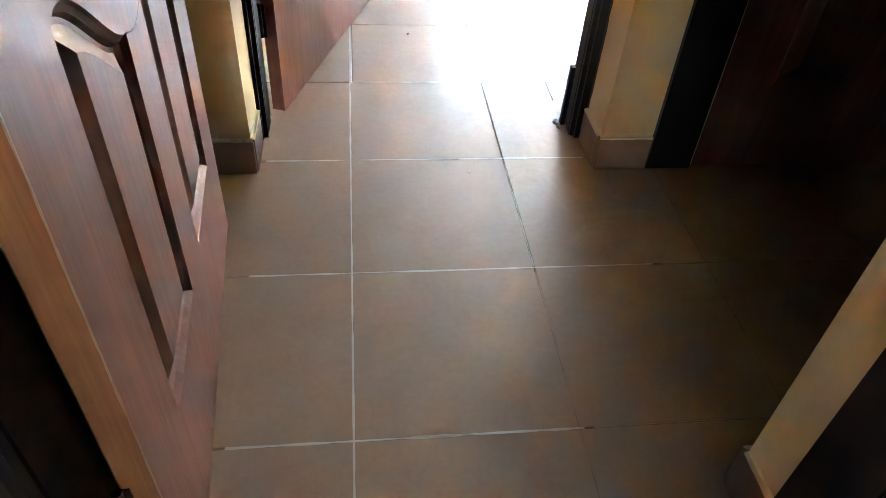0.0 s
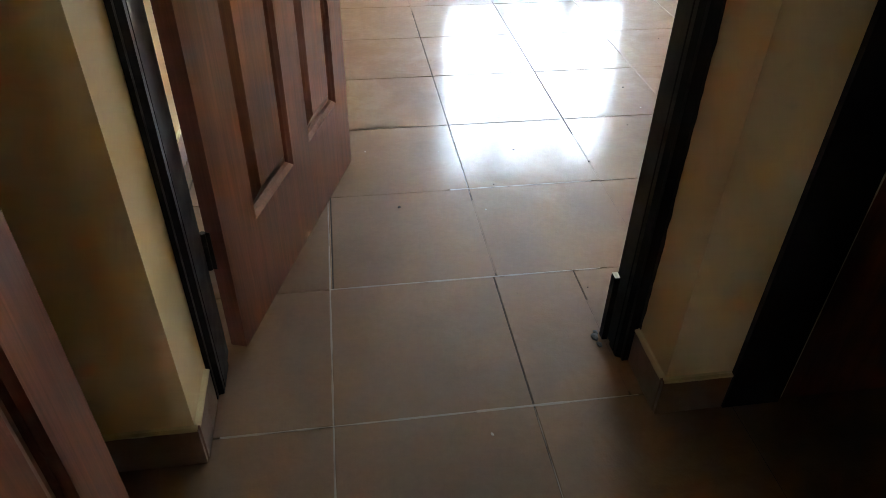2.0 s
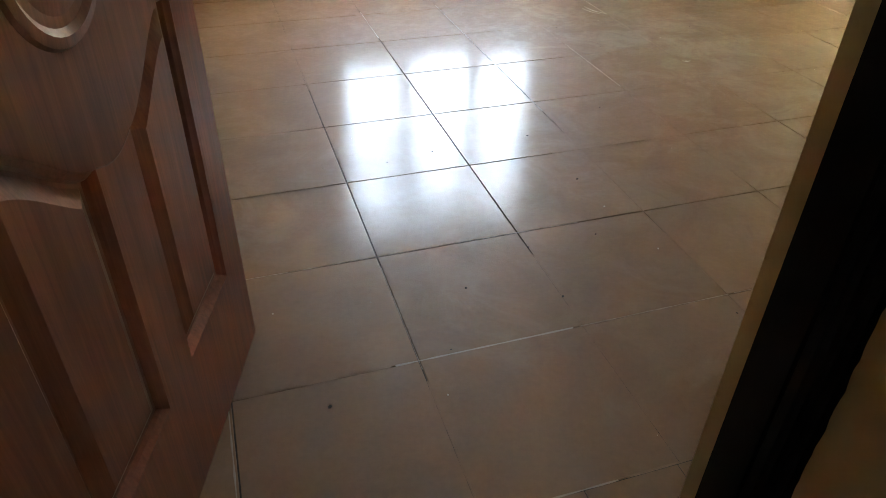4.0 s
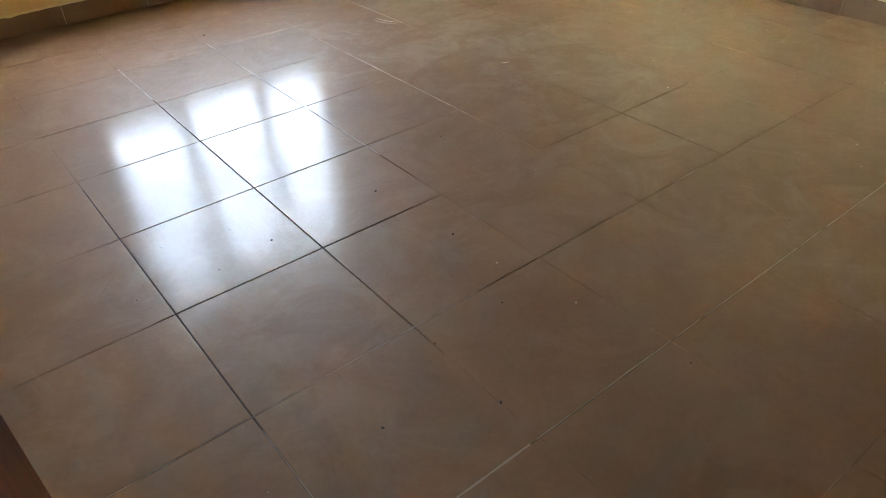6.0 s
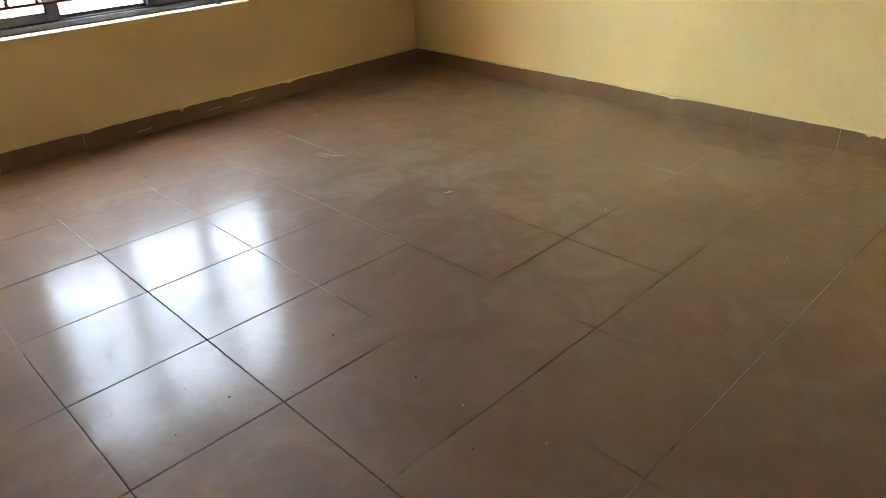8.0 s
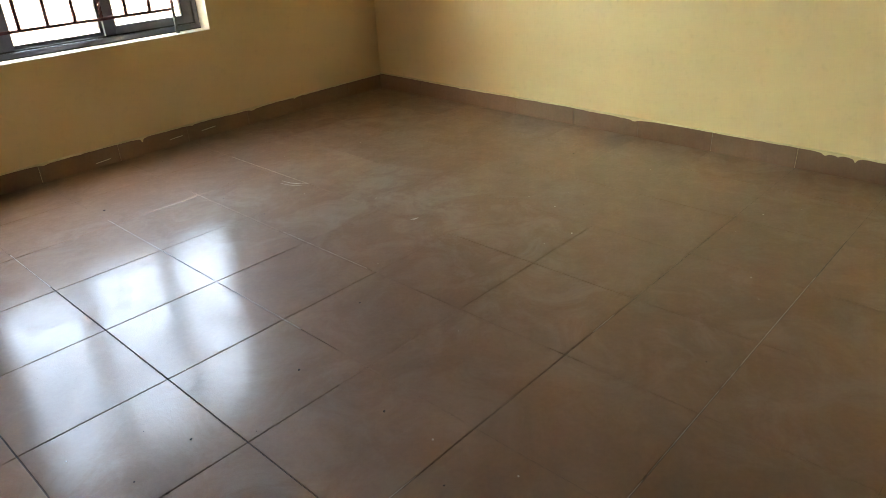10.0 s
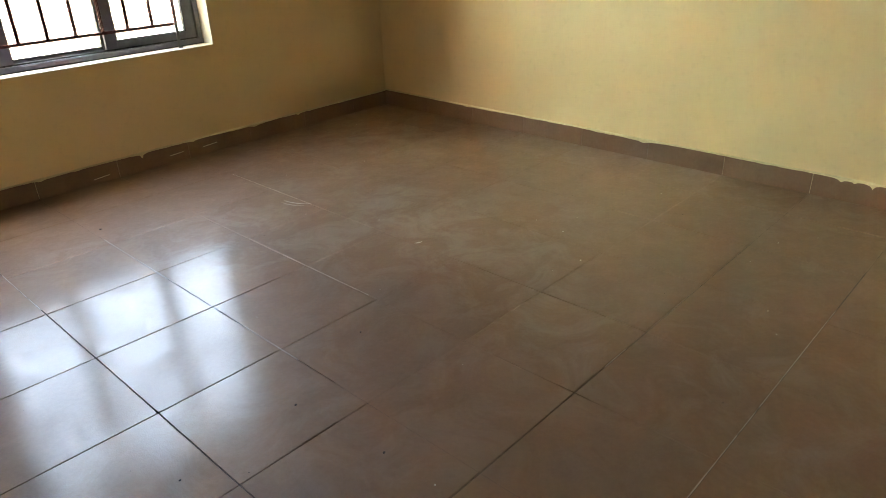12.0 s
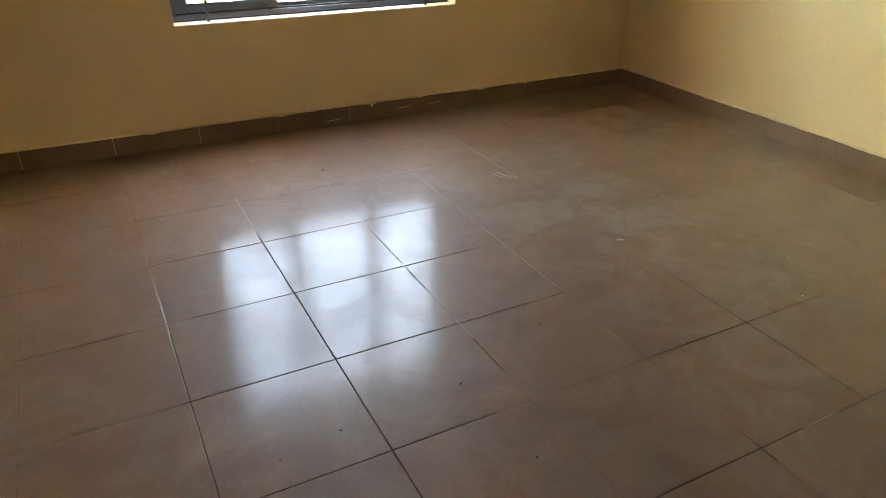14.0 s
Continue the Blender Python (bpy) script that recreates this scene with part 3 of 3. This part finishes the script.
# ---- skirting ----
def skirting(name, p, q, out, label, joints, drips=(), paint=True, rise=0.0):
    """Skirting tiles from p to q along a wall whose outward side is out; joints: distances from p."""
    p, q, out = Vector((*p, 0)), Vector((*q, 0)), Vector((*out, 0))
    d = (q - p)
    length = d.length
    d.normalize()
    thing = tagged(new(name), label, "skirting", kind="structure")
    cuts = [0.0] + [j for j in joints if 0.01 < j < length - 0.01] + [length]
    for a, b in zip(cuts, cuts[1:]):
        bm = box(a + 0.0017, b - 0.0017, 0.0, 0.0095 + random.uniform(-0.0008, 0.0008), 0.0005, 0.104 + rise + random.uniform(-0.0012, 0.0012), bevel=0.0012)
        basis = Matrix((( d.x, out.x, 0, p.x), (d.y, out.y, 0, p.y), (0, 0, 1, 0), (0, 0, 0, 1)))
        bm.transform(basis)
        bmesh.ops.recalc_face_normals(bm, faces=bm.faces)
        part("tile", bm, SKIRT, thing)
    if paint:
        # the wall paint runs over the top edge in an uneven line, with a few drips
        bm = bmesh.new()
        n = max(8, int(length / 0.006))
        rows = []
        for k in range(n + 1):
            s = 0.002 + (length - 0.004) * k / n
            v = noise.noise((s * 3.1 + p.x * 7, p.y * 5, 0.3)) * 0.007 + noise.noise((s * 21, p.x + 2, p.y)) * 0.0035
            low = 0.1040 - max(0.0, 0.0005 + v)
            for c, drop, wide in drips:
                low -= drop * (0.7 * math.exp(-((s - c) / wide) ** 2) + 0.3 * math.exp(-((s - c) / (wide * 4)) ** 2))
            lip = 0.0112
            rows.append([bm.verts.new(p + d * s + out * o + Vector((0, 0, z + rise))) for o, z in ((0.0, 0.111), (0.004, 0.1075), (lip - 0.001, 0.1065), (lip, 0.1052), (lip, min(low, 0.1042)), (0.0092, min(low, 0.1042) - 0.0004))])
        for r, t in zip(rows, rows[1:]):
            for k in range(5):
                bm.faces.new((r[k], t[k], t[k + 1], r[k + 1]))
        bmesh.ops.recalc_face_normals(bm, faces=bm.faces)
        part("paint_edge", bm, PALEPAINT, thing, "uneven edge of wall paint with small drips")
    return thing


SK = "grey-brown ceramic skirting tiles with an uneven paint line"
grid = [k * 0.45 for k in range(-20, 21)]
skirting("skirting", (X0, YW), (X1, YW), (0, -1), SK, [g - X0 + 0.002 for g in grid],
         [(1.503 - X0, 0.03, 0.006), (1.84 - X0, 0.007, 0.012), (2.29 - X0, 0.008, 0.02), (0.93 - X0, 0.009, 0.02), (2.65 - X0, 0.01, 0.012), (0.2 - X0, 0.008, 0.02)])
skirting("skirting", (X1, YW), (X1, YD), (-1, 0), SK, [YW - g for g in reversed(grid)],
         [(YW + 1.03, 0.014, 0.012), (YW + 1.09, 0.010, 0.008), (YW + 1.17, 0.022, 0.006), (YW - 0.03, 0.012, 0.03), (YW - 1.4, 0.006, 0.02), (YW + 1.45, 0.01, 0.01)], rise=0.007)
skirting("skirting", (X0, YD), (X0, YW), (1, 0), SK, [g - YD for g in grid])
skirting("skirting", (DR + 0.01, YD), (X1, YD), (0, 1), SK, [g - DR for g in grid])
skirting("skirting", (X0, YC), (DL + 0.009, YC), (0, -1), "dark skirting tiles on the corridor wall", [])
skirting("skirting", (DL, YC), (DL, -2.156), (1, 0), "skirting tile round the door reveal", [])
skirting("skirting", (DR - 0.009, YC), (SX0, YC), (0, -1), "skirting tile on the narrow pier between two doors", [])
skirting("skirting", (DR, YC), (DR, -2.156), (-1, 0), "skirting tile round the door reveal", [])
skirting("skirting", (NR - 0.009, YN), (CX, YN), (0, 1), "skirting tiles on the corridor wall", [0.45 * k for k in range(1, 8)])
skirting("skirting", (NR, YN), (NR, -3.436), (-1, 0), "skirting tile round the near door reveal", [])

# black paint that strays from the frame onto the plaster in a ragged line
stray = bmesh.new()
rows = []
for k in range(121):
    z = 0.106 + (DH - 0.16) * k / 120
    reach = -2.166 + 0.007 * noise.noise((z * 5, 3.1, 0)) + 0.005 * noise.noise((z * 31, 1.7, 0))
    rows.append([stray.verts.new((x, y, z)) for x, y in ((0.2604, -2.150), (0.2603, reach + 0.001), (0.2609, reach))])
for r, q in zip(rows, rows[1:]):
    stray.faces.new((r[0], r[1], q[1], q[0]))
    stray.faces.new((r[1], r[2], q[2], q[1]))
tagged(link("frame_paint", stray, BLACK), "ragged edge of black frame paint on the plaster", "paint", kind="structure")

# small step at the foot of the jamb and the loose mortar beside it
foot = tagged(link("jamb_block", box(0.2120, 0.2262, -2.080, -2.058, 0.0, 0.200, bevel=0.002), BLACK), "short black wooden block at the foot of the jamb", "block")
tip = part("broken_top", box(0.2128, 0.2255, -2.079, -2.059, 0.200, 0.2018), PRIMER, foot, "pale broken top")


# ---- loose bits ----
def grit(name, material, count, size, label, area):
    bm = bmesh.new()
    for _ in range(count):
        x, y = random.uniform(area[0], area[1]), random.uniform(area[2], area[3])
        r = size * random.uniform(0.5, 1.4)
        v = bmesh.ops.create_icosphere(bm, subdivisions=1, radius=r)["verts"]
        bmesh.ops.scale(bm, vec=(random.uniform(0.7, 1.9), random.uniform(0.6, 1.2), 0.55), verts=v)
        bmesh.ops.rotate(bm, cent=(0, 0, 0), matrix=Matrix.Rotation(random.uniform(0, 6.28), 3, "Z"), verts=v)
        bmesh.ops.translate(bm, vec=(x, y, r * 0.5), verts=v)
    return tagged(link(name, bm, material), label, "grit", kind="stuff")


def speck(x, y, r, material, label):
    bm = bmesh.new()
    bmesh.ops.create_icosphere(bm, subdivisions=1, radius=r)
    for v in bm.verts:
        v.co *= 1 + 0.3 * noise.noise(v.co * 300 + Vector((x, y, 0)))
    bmesh.ops.scale(bm, vec=(1.5, 1.0, 0.6), verts=bm.verts)
    bmesh.ops.scale(bm, vec=(0.62, 0.62, 0.62), verts=bm.verts)
    ob = tagged(link("crumb", bm, material), label, "crumb", "crumbs on the floor")
    ob.location, ob.rotation_euler = (x, y, r * 0.3), (0, 0, x * 9)
    return ob


for x, y, r in ((0.941, 1.557, 0.008), (1.15, -0.131, 0.005), (0.748, -0.291, 0.006), (0.783, -0.651, 0.006), (0.683, -0.978, 0.0045),
                (0.452, -0.983, 0.005), (0.205, -1.114, 0.0055), (0.45, -1.227, 0.0055), (-0.236, -1.434, 0.0075), (0.352, -0.315, 0.005)):
    speck(x, y, r, CRUMB, "dark crumb of dirt lying on the floor tiles")
for x, y, r in ((2.126, -0.422, 0.006), (0.829, -1.103, 0.0045), (0.787, -0.841, 0.005), (-0.118, -2.329, 0.006)):
    speck(x, y, r, PALECRUMB, "pale crumb of plaster lying on the floor tiles")


for x, y, r in ((0.196, -2.071, 0.016), (0.200, -2.098, 0.012), (0.204, -2.055, 0.010)):
    speck(x, y, r, MORTAR, "grey lump of mortar at the foot of the jamb")


def scuff(points, width, label):
    """A thin smear of plaster that tapers to both ends."""
    bm = bmesh.new()
    rows = []
    n = 16
    for k in range(n + 1):
        f = k / n
        a, b, c = (Vector((*p, 0)) for p in points)
        p = a * (1 - f) ** 2 + b * 2 * f * (1 - f) + c * f * f
        d = ((b - a) * (1 - f) + (c - b) * f).normalized()
        side = Vector((-d.y, d.x, 0)) * width * (math.sin(math.pi * f) + 0.05) * (0.7 + 0.5 * noise.noise((k * 0.9, points[0][0], 0)))
        rows.append([bm.verts.new(p + side + Vector((0, 0, 0.0004))), bm.verts.new(p + Vector((0, 0, 0.0013))), bm.verts.new(p - side + Vector((0, 0, 0.0004)))])
    for r, s in zip(rows, rows[1:]):
        for k in range(2):
            bm.faces.new((r[k], r[k + 1], s[k + 1], s[k]))
    return tagged(link("plaster_smear", bm, PALECRUMB), label, "smear", "plaster smears")


scuff([(1.742, 1.165), (1.742, 1.075), (1.80, 1.015)], 0.006, "curved pale smear of plaster on the floor tiles")
scuff([(1.715, 1.150), (1.715, 1.07), (1.765, 1.02)], 0.003, "thin curved pale smear beside a larger one")
scuff([(1.80, 0.25), (1.815, 0.235), (1.84, 0.235)], 0.009, "small pale blob of plaster on the floor tiles")
for x, z, w in ((1.95, 0.052, 0.05), (1.72, 0.050, 0.045), (1.25, 0.030, 0.045)):
    bm = bmesh.new()
    add_box(bm, x - w, x + w, YW - 0.0118, YW - 0.0095, z - 0.0022, z + 0.0022, 0.0009)
    for v in bm.verts:
        v.co.z += 0.004 * noise.noise((v.co.x * 40, 1, z)) + (v.co.x - x) * 0.06
    tagged(link("paint_streak", bm, PRIMER), "pale dried paint streak on the skirting tiles", "paint streak", "streaks on the skirting")

grit("dark_grit", CRUMB, 32, 0.0017, "scattered dark specks of grit on the floor tiles", (-0.3, 3.2, -1.9, 2.1))
grit("pale_grit", PALECRUMB, 30, 0.0020, "scattered pale crumbs of plaster on the floor tiles", (-0.4, 3.2, -1.9, 2.1))

# ---- floor tiles ----
xs = [k * 0.45 for k in range(-6, 9)]
ys = [k * 0.45 for k in range(-3, 6)]
low = [-1.803, -2.262, -2.735, -3.200]
ys = [-3.200 - 0.457 * k for k in range(8, 0, -1)] + low[::-1] + ys
proto = box(-0.2235, 0.2235, -0.2235, 0.2235, -0.008, 0.0, bevel=0.0015)
proto_mesh = None


def lay(x0, x1, y0, y1):
    global proto_mesh
    if proto_mesh is None:
        ob = part("tile", proto, TILE, floor)
        proto_mesh = ob.data
    else:
        ob = new("tile", proto_mesh)
        ob.parent = floor
    ob.scale = ((x1 - x0 - 0.0036) / 0.447, (y1 - y0 - 0.0037) / 0.447, 1)
    ob.location = ((x0 + x1) / 2, (y0 + y1) / 2, random.uniform(-0.0004, 0.0))
    ob.rotation_euler = (random.uniform(-0.0008, 0.0008), random.uniform(-0.0008, 0.0008), 0)


for y0, y1 in zip(ys, ys[1:]):
    shift = -0.008 if y1 < -1.7 else 0.0
    for x0, x1 in zip(xs, xs[1:]):
        if y0 > YN and x1 < X0 - 0.01:
            continue
        if y1 < YB - 0.2 and x0 > BX1:
            continue
        x0, x1 = x0 + shift, x1 + shift
        if abs(y1 + 1.803) < 0.01 and x0 < 0.22 < x1:
            lay(x0, 0.221, y0, y1)
            lay(0.221, x1, y0, y1)
        else:
            lay(x0, x1, y0, y1)


# ---- joints that stand out in the doorway and corridor ----
def joint(x0, x1, y0, y1, half, material, label, ragged=0.6):
    """A strip of grout, in places standing in for a glint, along x or along y, with slightly ragged sides."""
    bm = bmesh.new()
    along = x0 != x1
    a, b = (x0, x1) if along else (y0, y1)
    n = max(4, int((b - a) / 0.02))
    rows = []
    for k in range(n + 1):
        c = a + (b - a) * k / n
        w = half * (1.05 - 0.5 * ragged + ragged * noise.noise((c * 24, x0 * 3 + y0, 0.7)))
        if along:
            rows.append((bm.verts.new((c, y0 - w, 0.0001)), bm.verts.new((c, y0, 0.0005)), bm.verts.new((c, y0 + w, 0.0001))))
        else:
            rows.append((bm.verts.new((x0 + w, c, 0.0001)), bm.verts.new((x0, c, 0.0005)), bm.verts.new((x0 - w, c, 0.0001))))
    for r, q in zip(rows, rows[1:]):
        bm.faces.new((r[0], q[0], q[1], r[1]))
        bm.faces.new((r[1], q[1], q[2], r[2]))
    return part("joint", bm, material, floor, label)


# pale strips are grout in part, in part glints put into the colour
for x0, x1, y0, y1, half, mat, lab in (
        (-0.12, 0.30, -1.803, -1.803, 0.0026, GROUTGLINT, "pale joint line, grout and painted glint"), (-0.46, -0.12, -1.803, -1.803, 0.0024, GROUTGLINT, "pale joint line, grout and painted glint"),
        (-0.14, 0.06, -2.262, -2.262, 0.0028, GROUTGLINT, "pale joint line, grout and painted glint"), (-0.70, -0.14, -2.262, -2.262, 0.0024, GROUTGLINT, "pale joint line, grout and painted glint"),
        (0.06, 0.24, -2.262, -2.262, 0.0025, GROUTGLINT, "pale joint line, grout and painted glint"), (-0.70, 0.30, -2.735, -2.735, 0.0024, GROUTGLINT, "pale joint line, grout and painted glint"),
        (-0.70, 0.0, -3.200, -3.200, 0.0024, GROUTGLINT, "pale joint line, grout and painted glint"), (-0.06, 0.42, -1.35, -1.35, 0.0026, GROUTGLINT, "pale joint line, grout and painted glint"),
        (-0.458, -0.458, -3.60, -1.36, 0.0018, GROUTGLINT, "pale joint line, grout and painted glint"), (0.45, 0.45, 0.95, 1.40, 0.0014, GROUTGLINT, "pale joint line, grout and painted glint"),
        (0.90, 0.90, -0.10, 1.42, 0.0012, GROUTGLINT, "pale joint line, grout and painted glint"), (1.35, 1.35, 0.05, 0.62, 0.0014, GROUTGLINT, "pale joint line, grout and painted glint"),
        (1.80, 1.80, 1.0, 1.75, 0.0013, GROUTGLINT, "pale joint line, grout and painted glint"), (0.0, 0.0, -1.38, -0.95, 0.0008, GROUTGLINT, "pale joint line, grout and painted glint"), (-0.008, -0.008, -2.73, -2.27, 0.0004, GROUTGLINT, "pale joint line, grout and painted glint"),
        (-0.45, 0.66, -0.90, -0.90, 0.0008, GROUTGLINT, "pale joint line, grout and painted glint")):
    joint(x0, x1, y0, y1, half + (0.0009 if y0 < -1.5 else 0.0005), mat, lab)

# joints filled level with grout the colour of the tiles, which hardly show
FILL = "joint filled level with tile-coloured grout"
for x, a, b in ((-0.008, -3.60, -2.75), (0.442, -3.60, -1.81), (0.892, -3.60, -1.81), (1.342, -3.60, -1.81), (0.221, -2.25, -1.93), (-0.45, -1.34, 2.2),
                (0.0, -1.79, -1.42), (0.0, 0.38, 2.2), (0.45, -1.80, -1.02), (0.45, 1.42, 2.2), (0.90, -1.80, -0.30), (0.90, 1.44, 2.2),
                (1.35, -1.80, -0.95), (1.35, -0.84, 0.02), (1.35, 0.66, 2.2), (1.80, -1.80, -0.91), (1.80, 0.02, 0.95), (1.80, 1.77, 2.2),
                (2.25, -1.80, 2.2), (2.70, -1.80, 2.2), (3.15, -1.80, 2.2)):
    joint(x, x, a, b, 0.0022, TILE, FILL, 0.5)
for y, a, b in ((-3.200, 0.02, 2.4), (-2.735, 0.32, 3.4), (-2.262, 0.30, 3.4), (-1.803, 0.32, 3.4),
                (0.0, 1.35, 3.4), (0.45, 1.20, 3.4), (0.90, 1.15, 3.4), (1.35, 0.55, 3.4), (1.80, -0.9, 3.4), (-0.45, 0.78, 1.38), (-0.45, 2.22, 3.4), (-0.90, 2.75, 3.4),
                (-1.35, -0.45, -0.07), (-1.35, 2.75, 3.4),
                (1.35, -0.9, -0.02), (0.90, -0.9, -0.02), (0.45, -0.9, 0.08), (0.0, -0.9, -0.02), (-0.45, -0.9, -0.05), (-0.90, -0.9, -0.46)):
    joint(a, b, y, y, 0.0022, TILE, FILL, 0.5)
# more pale strips, grout with the joint's glint in the colour
for y, a, b in ((-1.35, 0.44, 0.90), (-1.35, 1.04, 1.48), (-1.35, 1.64, 2.28), (-0.90, 1.52, 1.66), (-1.35, 0.92, 1.02), (-1.35, 1.5, 1.62), (-1.35, 2.3, 2.36)):
    joint(a, b, y, y, 0.0015, GROUTGLINT, "pale joint line, grout and painted glint")
